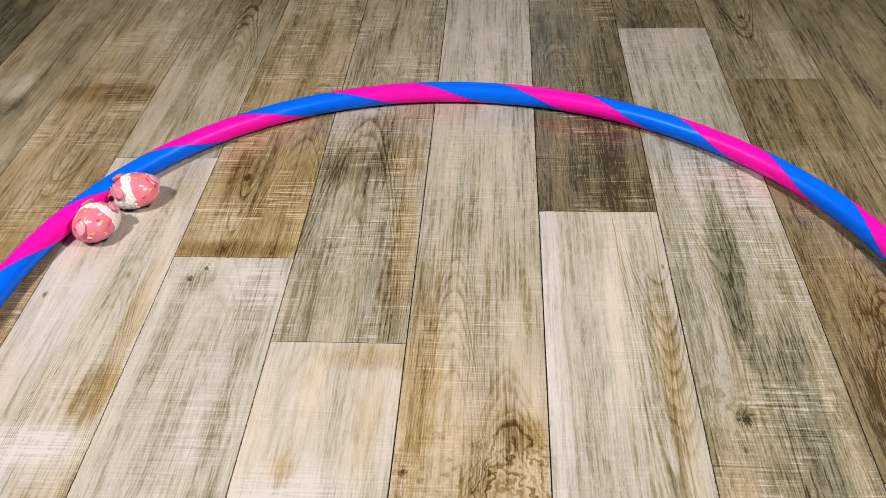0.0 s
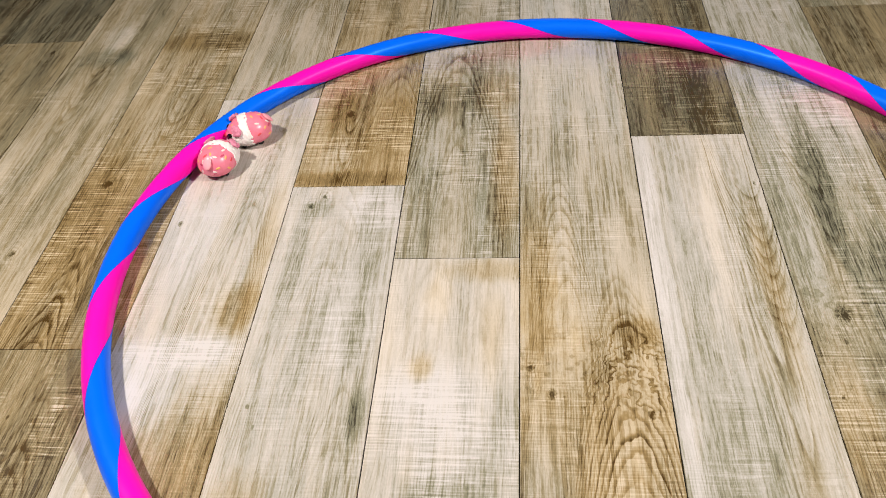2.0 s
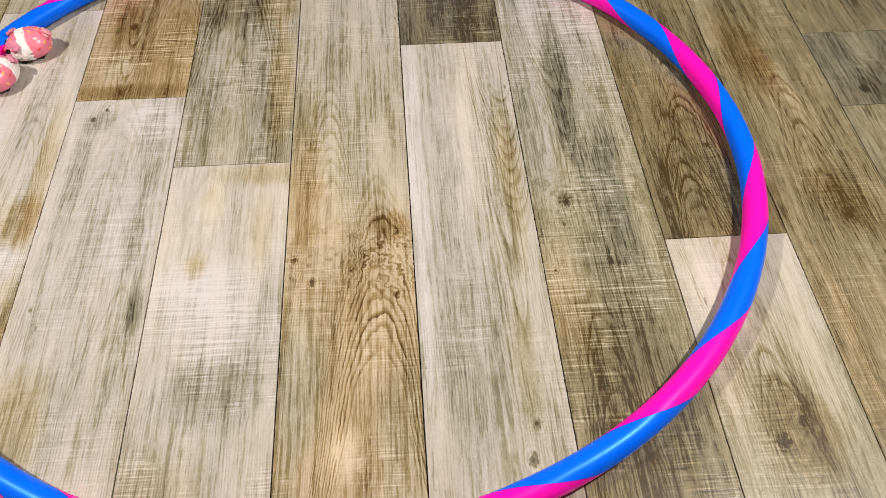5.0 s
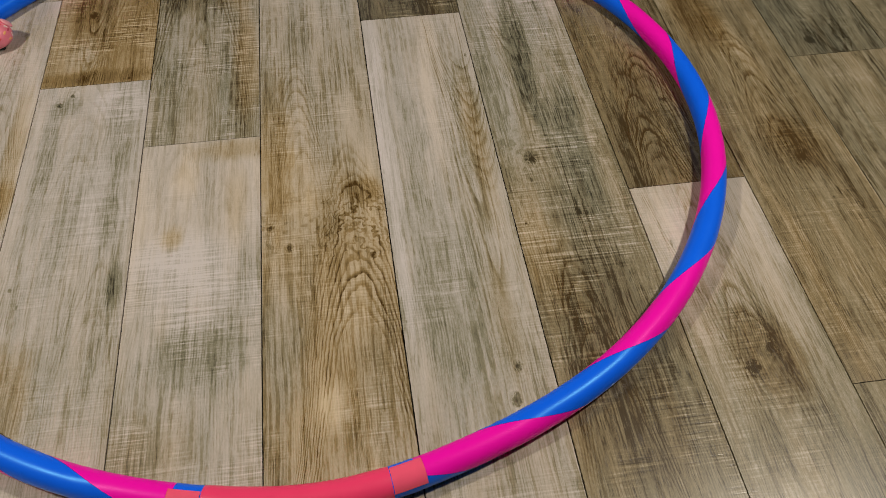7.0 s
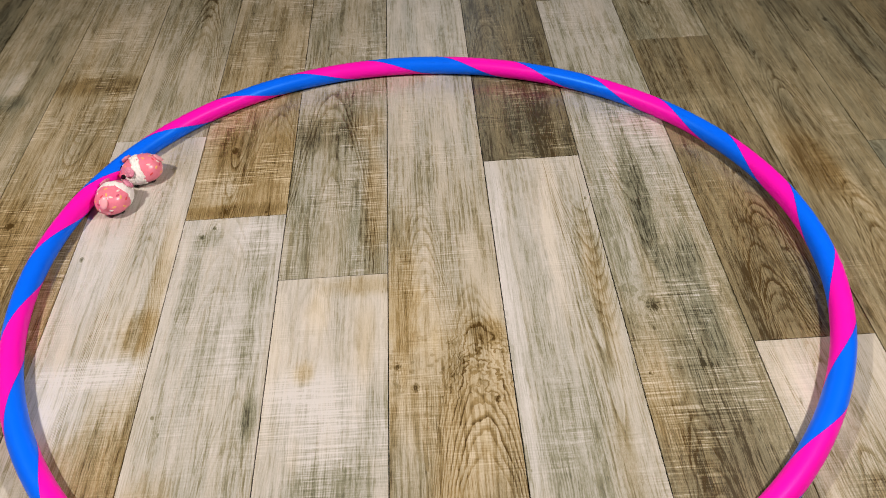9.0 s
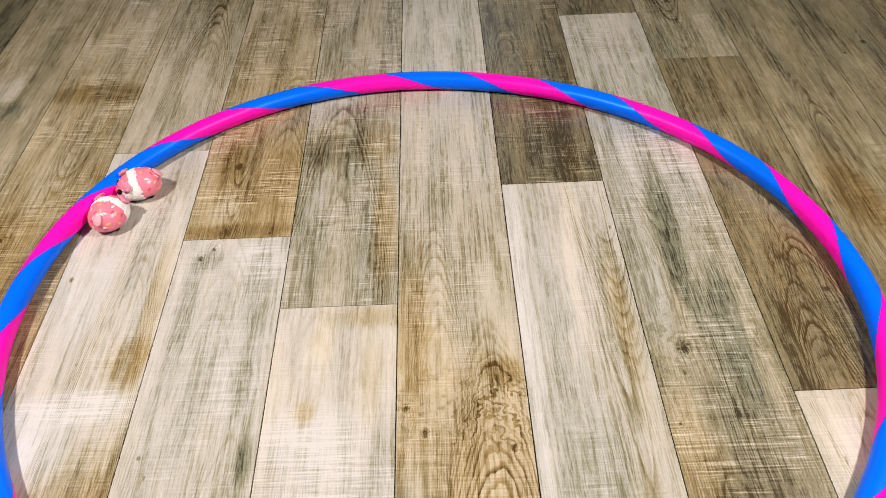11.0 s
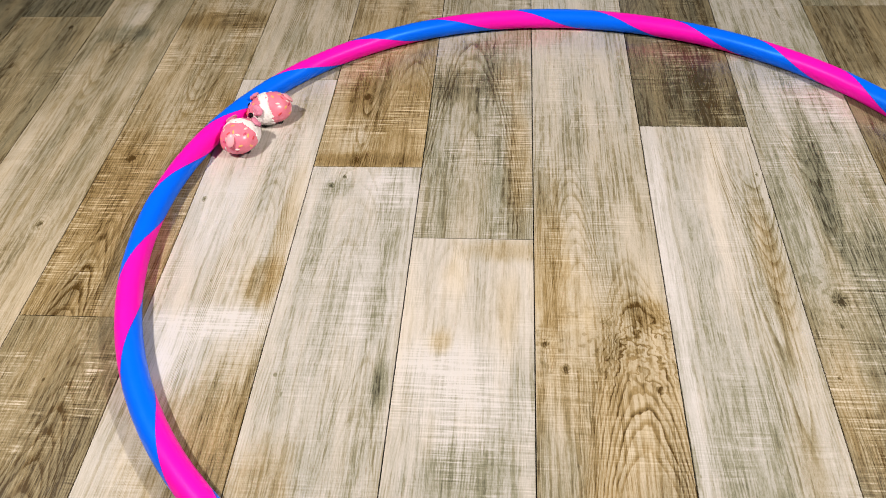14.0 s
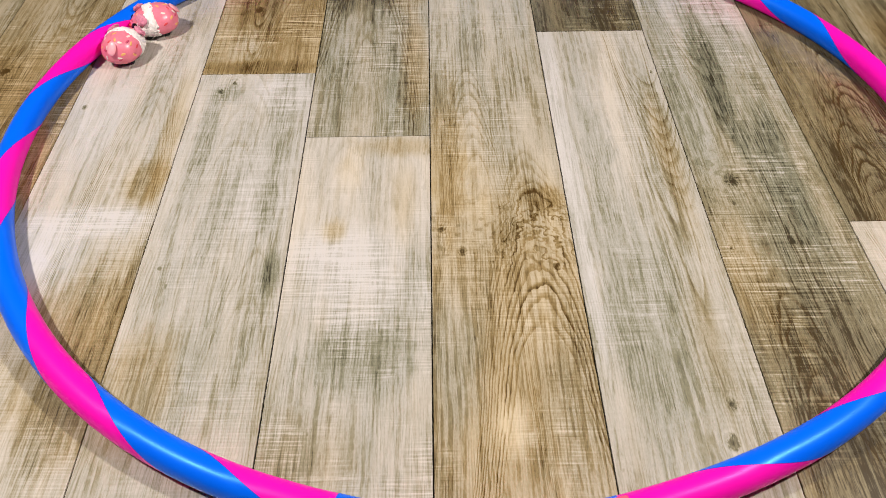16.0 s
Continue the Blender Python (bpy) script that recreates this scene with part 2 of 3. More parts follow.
PLANK = plank_material()
JOINT = plain_material("dark_joint", (0.045, 0.036, 0.026), 0.8)
# unseen wall and ceiling colours, kept dark so that little light bounces back
WALL = plain_material("painted_plaster", (0.15, 0.14, 0.13), 0.85, bump=0.2)
CEILING = plain_material("grey_ceiling_paint", (0.24, 0.235, 0.225), 0.9, bump=0.1)
PINK_TAPE = plain_material("hot_pink_plastic", (0.96, 0.006, 0.46), 0.36, 0.04, 40, Specular_IOR_Level=0.3, Specular_Tint=(1.0, 0.35, 0.8, 1))
BLUE_TAPE = plain_material("bright_blue_plastic", (0.0, 0.135, 1.0), 0.34, 0.05, 40, Specular_IOR_Level=0.45, Specular_Tint=(0.2, 0.75, 1.0, 1))
INDIGO = plain_material("dark_violet_plastic", (0.10, 0.004, 0.32), 0.5)
CORAL = plain_material("coral_pink_plastic", (0.93, 0.055, 0.17), 0.34, 0.05, 50)
CLEAR_TAPE = plain_material("shiny_coral_tape", (0.95, 0.11, 0.21), 0.18, 0.05, 90)
PRINT = plain_material("dark_red_print", (0.30, 0.01, 0.03), 0.5)
TOY_PINK = plain_material("glossy_pink_plastic", (0.93, 0.215, 0.305), 0.30, 0.26, 150)
TAIL_PINK = plain_material("pale_pink_plastic", (0.94, 0.40, 0.46), 0.32, 0.10, 200)
TOY_WHITE = plain_material("white_fleece_plastic", (0.86, 0.80, 0.79), 0.6, 0.06, 500, bump=0.5)
TOY_EAR = plain_material("dusky_pink_fleece", (0.66, 0.22, 0.33), 0.7, 0.45, 420, bump=0.7)
EYE_BLACK = plain_material("black_gloss", (0.012, 0.008, 0.008), 0.12)
EYE_WHITE = plain_material("white_gloss", (0.85, 0.85, 0.85), 0.3)
NOSE_RED = plain_material("coral_red_paint", (0.80, 0.07, 0.09), 0.4)
YELLOW = plain_material("yellow_paint", (0.88, 0.46, 0.16), 0.4)
CREAM = plain_material("cream_paint", (0.88, 0.72, 0.68), 0.4)
MAGENTA = plain_material("magenta_paint", (0.60, 0.06, 0.14), 0.4)
RUBBER = plain_material("black_rubber", (0.02, 0.02, 0.02), 0.7)


def mesh_of(name, bm, material, smooth=True):
    me = bpy.data.meshes.new(name)
    bm.to_mesh(me)
    bm.free()
    me.materials.append(material)
    for p in me.polygons:
        p.use_smooth = smooth
    return me


def part(name, bm, material, parent, label="", smooth=True):
    """Link a bmesh as one mesh object under a thing or under a part."""
    ob = new(name, mesh_of(name, bm, material, smooth))
    ob.parent = parent
    return tagged(ob, label)


def box(bm, low, high):
    (a, b, c), (d, e, f) = low, high
    vs = [bm.verts.new(p) for p in ((a, b, c), (d, b, c), (d, e, c), (a, e, c), (a, b, f), (d, b, f), (d, e, f), (a, e, f))]
    for q in ((3, 2, 1, 0), (4, 5, 6, 7), (0, 1, 5, 4), (1, 2, 6, 5), (2, 3, 7, 6), (3, 0, 4, 7)):
        bm.faces.new([vs[i] for i in q])


# ---- the room round the floor ----
# the walls and ceiling are unseen, added to close the room
WEST, EAST, SOUTH, NORTH, TALL, THICK = -2.125, 2.25, -2.0, 2.2, 2.4, 0.10


def slab(name, low, high, material, label, category):
    bm = bmesh.new()
    box(bm, low, high)
    return tagged(new(name, mesh_of(name, bm, material, False)), label, category, kind="structure")


floor = slab("floor", (WEST, SOUTH, -0.05), (EAST, NORTH, -0.003), JOINT, "weathered grey and brown wood-look vinyl plank floor", "floor")
slab("wall_west", (WEST - THICK, SOUTH - THICK, -0.05), (WEST, NORTH + THICK, TALL), WALL, "plain unseen dark wall added to close the room", "wall")
slab("wall_east", (EAST, SOUTH - THICK, -0.05), (EAST + THICK, NORTH + THICK, TALL), WALL, "plain unseen dark wall added to close the room", "wall")
slab("wall_south", (WEST, SOUTH - THICK, -0.05), (EAST, SOUTH, TALL), WALL, "plain unseen dark wall added to close the room", "wall")
slab("wall_north", (WEST, NORTH, -0.05), (EAST, NORTH + THICK, TALL), WALL, "plain unseen dark wall added to close the room", "wall")
slab("ceiling", (WEST - THICK, SOUTH - THICK, TALL + 0.004), (EAST + THICK, NORTH + THICK, TALL + 0.1), CEILING, "plain unseen grey ceiling added to close the room", "ceiling")


# ---- the hoop ----
HOOP_X, HOOP_Y, TUBE = 0.0371, 0.0034, 0.0125
STRIPE = 14.92          # degrees of the ring that one stripe takes
STRIPE_START = 246.8
JOIN_A, JOIN_B = -103.5, -79.0


def ring_point(degrees, side, radius):
    """A point on the tube: degrees round the ring, side round the tube (0 is the top, 90 the outside)."""
    a, s = radians(degrees), radians(side)
    r = 0.4324 + 0.0115 * math.cos(2 * a) - 0.0038 * math.sin(2 * a) + 0.0034 * math.cos(3 * a) + radius * math.sin(s)
    r += 0.0065 * math.exp(-(((degrees + 88 + 180) % 360 - 180) / 13) ** 2)    # the joint lies a little flatter
    r += 0.0022 * math.exp(-(((degrees - 308 + 180) % 360 - 180) / 18) ** 2)
    r += 0.0022 * math.exp(-(((degrees - 268 + 180) % 360 - 180) / 34) ** 2)
    return (r * math.cos(a), r * math.sin(a), TUBE + 0.0012 + radius * math.cos(s))


def stripe_mesh(which):
    """One of the two helical stripes, its border lines running along mesh edges."""
    bm = bmesh.new()
    sides, steps = 28, 6
    rows = {}

    def vert(i, j):
        # i counts steps along the ring, j round the tube; a full turn moves on by two stripes
        if (i, j) not in rows:
            u = STRIPE_START - i * STRIPE / steps
            rows[i, j] = bm.verts.new(ring_point(u + 360 * (j / sides) * 2 * STRIPE / 360, 360 * j / sides, TUBE))
        return rows[i, j]

    for i in range(-2 * steps, 25 * steps):
        if (i // steps) % 2 != which:
            continue
        for j in range(sides):
            mid = STRIPE_START - (i + 0.5) * STRIPE / steps + 2 * STRIPE * (j + 0.5) / sides
            if JOIN_A + 361.5 > mid > JOIN_B - 1.5:
                bm.faces.new([vert(i, j), vert(i, j + 1), vert(i + 1, j + 1), vert(i + 1, j)])
    bmesh.ops.remove_doubles(bm, verts=bm.verts, dist=1e-5)
    bmesh.ops.recalc_face_normals(bm, faces=bm.faces)
    return bm


def border_mesh(which):
    """The hair-thin line where one stripe meets the next."""
    bm = bmesh.new()
    steps = 28
    for i in range(which - 2, 25, 2):
        u = STRIPE_START - i * STRIPE
        for j in range(steps):
            mid = u + 2 * STRIPE * (j + 0.5) / steps
            if JOIN_A + 360.0 > mid > JOIN_B:
                bm.faces.new([bm.verts.new(ring_point(u + d + 2 * STRIPE * k / steps, 360 * k / steps, TUBE + 0.00012)) for d, k in ((-0.045, j), (0.045, j), (0.045, j + 1), (-0.045, j + 1))])
    bmesh.ops.remove_doubles(bm, verts=bm.verts, dist=1e-6)
    bmesh.ops.recalc_face_normals(bm, faces=bm.faces)
    return bm


def sleeve(start, end, radius, low=-180, high=180, ends=True):
    """A length of tube round the ring, or a strip of one between two sides."""
    bm = bmesh.new()
    steps, sides = max(4, int((end - start) / 1.0)), 28
    grid = []
    for i in range(steps + 1):
        inset = 0.0006 if ends and i in (0, steps) else 0.0
        grid.append([bm.verts.new(ring_point(start + (end - start) * i / steps, low + (high - low) * j / sides, radius - inset)) for j in range(sides + 1)])
    for i in range(steps):
        for j in range(sides):
            bm.faces.new([grid[i][j], grid[i][j + 1], grid[i + 1][j + 1], grid[i + 1][j]])
    bmesh.ops.remove_doubles(bm, verts=bm.verts, dist=1e-6)
    bmesh.ops.recalc_face_normals(bm, faces=bm.faces)
    return bm


def hula_hoop():
    hoop = tagged(new("hula_hoop"), "pink and blue spiral-striped plastic hula hoop lying on the floor", "hula hoop")
    hoop.location = (HOOP_X, HOOP_Y, 0)
    part("tube_core", sleeve(JOIN_A, JOIN_A + 359.9, TUBE - 0.0004, ends=False), MAGENTA, hoop, "inner plastic tube under the stripes")
    part("blue_stripe", stripe_mesh(0), BLUE_TAPE, hoop, "bright blue helical stripe")
    part("pink_stripe", stripe_mesh(1), PINK_TAPE, hoop, "hot pink helical stripe")
    for which in (0, 1):
        part("stripe_border", border_mesh(which), INDIGO, hoop, "thin dark violet line between the stripes")
    join = part("connector", sleeve(JOIN_A + 2.6, JOIN_B - 2.4, TUBE + 0.0007), CORAL, hoop, "plain coral-pink connector sleeve")
    part("tape_band", sleeve(JOIN_A - 0.7, JOIN_A + 2.7, TUBE + 0.0005, -15, 150, False), CLEAR_TAPE, hoop, "shiny coral-pink tape band")
    part("tape_band", sleeve(JOIN_B - 2.5, JOIN_B + 1.0, TUBE + 0.0005, -35, 70, False), CLEAR_TAPE, hoop, "shiny coral-pink tape band")
    part("blue_underwrap", sleeve(JOIN_A - 0.2, JOIN_A + 2.8, TUBE + 0.0002, ends=False), BLUE_TAPE, hoop)
    part("blue_underwrap", sleeve(JOIN_B - 2.6, JOIN_B + 0.2, TUBE + 0.0002, ends=False), BLUE_TAPE, hoop)
    # a tiny printed line on the connector
    for k in range(7):
        if k != 3:
            a = -99.3 + k * 0.32
            part("print_bar", sleeve(a, a + 0.22, TUBE + 0.0010, 20, 32, ends=False), PRINT, join)
    return hoop


hula_hoop()

# ---- the toys ----
LONG, WIDE, HIGH = 0.0272, 0.0220, 0.0198


def toy_surface(u, w, offset=0.0):
    """Body surface: u from tail (0) to nose (1), w round it (0 is the top)."""
    c = -math.cos(math.pi * u)
    ring = math.sin(math.pi * u) ** 0.86
    taper = 1.0 - 0.10 * c - 0.06 * max(0.0, c) ** 3
    x = c * LONG + offset * c
    y = math.sin(w) * ring * taper * (WIDE + offset)
    up = math.cos(w)
    tall = HIGH * (0.72 if up < 0 else 1.0)
    z = 0.0152 + up * ring * (taper * tall + offset) - 0.0025 * max(0.0, c) ** 2
    return Vector((x, y, z))


def toy_body():
    bm = bmesh.new()
    bmesh.ops.create_uvsphere(bm, u_segments=48, v_segments=32, radius=1.0)
    for v in bm.verts:
        u = math.acos(max(-1, min(1, -v.co.z))) / math.pi
        v.co = toy_surface(u, math.atan2(v.co.y, v.co.x))
    bmesh.ops.recalc_face_normals(bm, faces=bm.faces)
    return bm


def toy_trim():
    """The white fleece: a collar round the body and cheeks below the face, with a bumpy edge that tapers into the body."""
    bm = bmesh.new()
    nu, nw = 110, 140
    grid, keep = {}, {}
    for i in range(nu + 1):
        for j in range(nw):
            u, w = 0.34 + 0.655 * i / nu, 2 * math.pi * j / nw
            p = toy_surface(u, w)
            wobble = 0.0026 * noise.noise(p * 260) + 0.0016 * noise.noise(p * 600)
            lean = 0.10 * (p.z - 0.02)
            collar = 0.0058 - abs(p.x - 0.0035 - lean + wobble)
            face = min(0.0112 - 0.25 * max(0.0, p.x - 0.02) - abs(p.y), p.z - 0.0125 + 0.25 * (p.x - 0.02)) + wobble
            m = max(collar, min(-face, p.x + 0.001))
            keep[i, j] = m
            rise = max(0.0, min(1.0, m / 0.0016))
            lump = 0.0007 * noise.noise(p * 480) * rise
            grid[i, j] = bm.verts.new(toy_surface(u, w, -0.0005 + 0.0014 * rise + lump))
    for i in range(nu):
        for j in range(nw):
            k = (j + 1) % nw
            if max(keep[i, j], keep[i, k], keep[i + 1, j], keep[i + 1, k]) > 0:
                bm.faces.new([grid[i, j], grid[i, k], grid[i + 1, k], grid[i + 1, j]])
    loose = [v for v in bm.verts if not v.link_faces]
    bmesh.ops.delete(bm, geom=loose, context="VERTS")
    bmesh.ops.recalc_face_normals(bm, faces=bm.faces)
    return bm


def blob(m, rough=0.0, segments=20, freq=300):
    """A ball shaped by the matrix m, with a lumpy skin."""
    bm = bmesh.new()
    bmesh.ops.create_uvsphere(bm, u_segments=segments, v_segments=segments * 2 // 3, radius=1.0)
    for v in bm.verts:
        n = v.co.normalized()
        v.co = m @ v.co
        v.co += rough * noise.noise(v.co * freq) * n
    return bm


def on_body(u, w, lift, size, turn=0.0, rough=0.0, segments=12):
    """A flattened blob lying on the body's skin."""
    p = toy_surface(u, w)
    n = (toy_surface(u, w, 0.002) - toy_surface(u, w, -0.002)).normalized()
    t = (toy_surface(u + 0.02, w) - p).normalized()
    b = n.cross(t)
    turned = Matrix((t, b, n)).transposed().to_4x4() @ pose(0, 0, 0, 0, 0, turn)
    return blob(Matrix.Translation(p + n * lift) @ turned @ Matrix.Diagonal((*size, 1)), rough, segments)


def toy_hamster(label):
    toy = tagged(new("toy_hamster"), label, "toy", "toy hamsters in the hoop")
    body = part("body", toy_body(), TOY_PINK, toy, "glossy pink sprinkle-patterned plastic shell")
    part("fleece_trim", toy_trim(), TOY_WHITE, toy, "bumpy white collar and cheeks")
    for side in (1, -1):
        part("ear", on_body(0.655, side * 0.84, 0.0026, (0.0060, 0.0074, 0.0026), side * 20, 0.0024, 32), TOY_EAR, toy, "dusky pink fleecy ear")
        eye = part("eye", on_body(0.815, side * 1.02, 0.0005, (0.0046, 0.0035, 0.0020), 0), EYE_BLACK, toy, "glossy black eye")
        part("highlight", on_body(0.806, side * 0.97, 0.0017, (0.0011, 0.0008, 0.0005), 0, 0, 8), EYE_WHITE, eye)
    part("nose", on_body(0.955, 0.0, 0.0002, (0.0020, 0.0028, 0.0012)), NOSE_RED, toy, "coral-red nose")
    part("forehead_spot", on_body(0.86, 0.0, -0.0001, (0.0028, 0.0014, 0.0005)), NOSE_RED, toy)
    part("tail", on_body(0.155, 0.0, 0.0012, (0.0078, 0.0052, 0.0018), 0, 0.0004, 20), TAIL_PINK, toy, "short flat pale pink tail")
    paints = (YELLOW, CREAM, MAGENTA, CREAM, YELLOW, NOSE_RED)
    dots = random.Random(5)
    for k in range(19):
        u, w = dots.uniform(0.08, 0.44), -1.8 + 3.6 * ((k * 0.618 + 0.07) % 1.0)
        part("sprinkle", on_body(u, w, -0.0001, (0.0030, 0.0014, 0.00035), dots.uniform(0, 180), 0, 8), paints[k % 6], body)
    for k, (u, w) in enumerate(((0.72, 0.15), (0.76, -0.42), (0.83, 0.40), (0.90, -0.5))):
        part("sprinkle", on_body(u, w, -0.0001, (0.0020, 0.0009, 0.0005), 40 * k, 0, 8), paints[k % 4], body)
    bm = bmesh.new()
    bmesh.ops.create_uvsphere(bm, u_segments=28, v_segments=12, radius=1.0)
    for v in bm.verts:
        v.co = Vector((v.co.x * 0.0185, v.co.y * 0.0140, 0.0034 + v.co.z * 0.0026))
    part("chassis", bm, RUBBER, toy, "black plastic underside")
    for px in (0.010, -0.010):
        for py in (0.0105, -0.0105):
            bm = bmesh.new()
            bmesh.ops.create_cone(bm, cap_ends=True, segments=20, radius1=0.0036, radius2=0.0036, depth=0.004, matrix=pose(px, py, 0.0036, 90, 0, 0))
            bmesh.ops.bevel(bm, geom=[e for e in bm.edges if e.calc_face_angle(0) > 1], offset=0.0006, segments=2, affect="EDGES")
            part("wheel", bm, RUBBER, toy, smooth=False)
    return toy


first = toy_hamster("pink plastic toy hamster with white collar, nosing the hoop")
first.matrix_basis = pose(-0.318, 0.208, 0, 0, 0, 200)
second = copy_thing(first, pose(-0.340, 0.155, 0, 0, 0, 80))
tagged(second, "pink sprinkle-patterned toy hamster with back turned, against the hoop")

# ---- the floor boards ----
BOARD = 0.125
# joints across the boards, column by column (column 0 starts at x = 0)
JOINTS = {-6: (-0.30, 0.46), -5: (-0.72, 0.85), -4: (-0.113, 0.90), -3: (-0.85, 0.296), -2: (-0.95, 0.119, 1.02), -1: (0.004, 1.10), 0: (-0.62, 1.00),
          1: (-0.80, 0.199, 1.15), 2: (-0.70, 0.626), 3: (-0.130, 0.480), 4: (-0.381, 0.72), 5: (0.054, 0.190), 6: (-0.42, 0.272)}
PLAIN = dict(tone=(0.55, 0.55), warm=(0.35, 0.35), saw=0.5, grain=0.8, arches=(), knots=(), stains=(), washes=(), wild=(9, 1, 0))
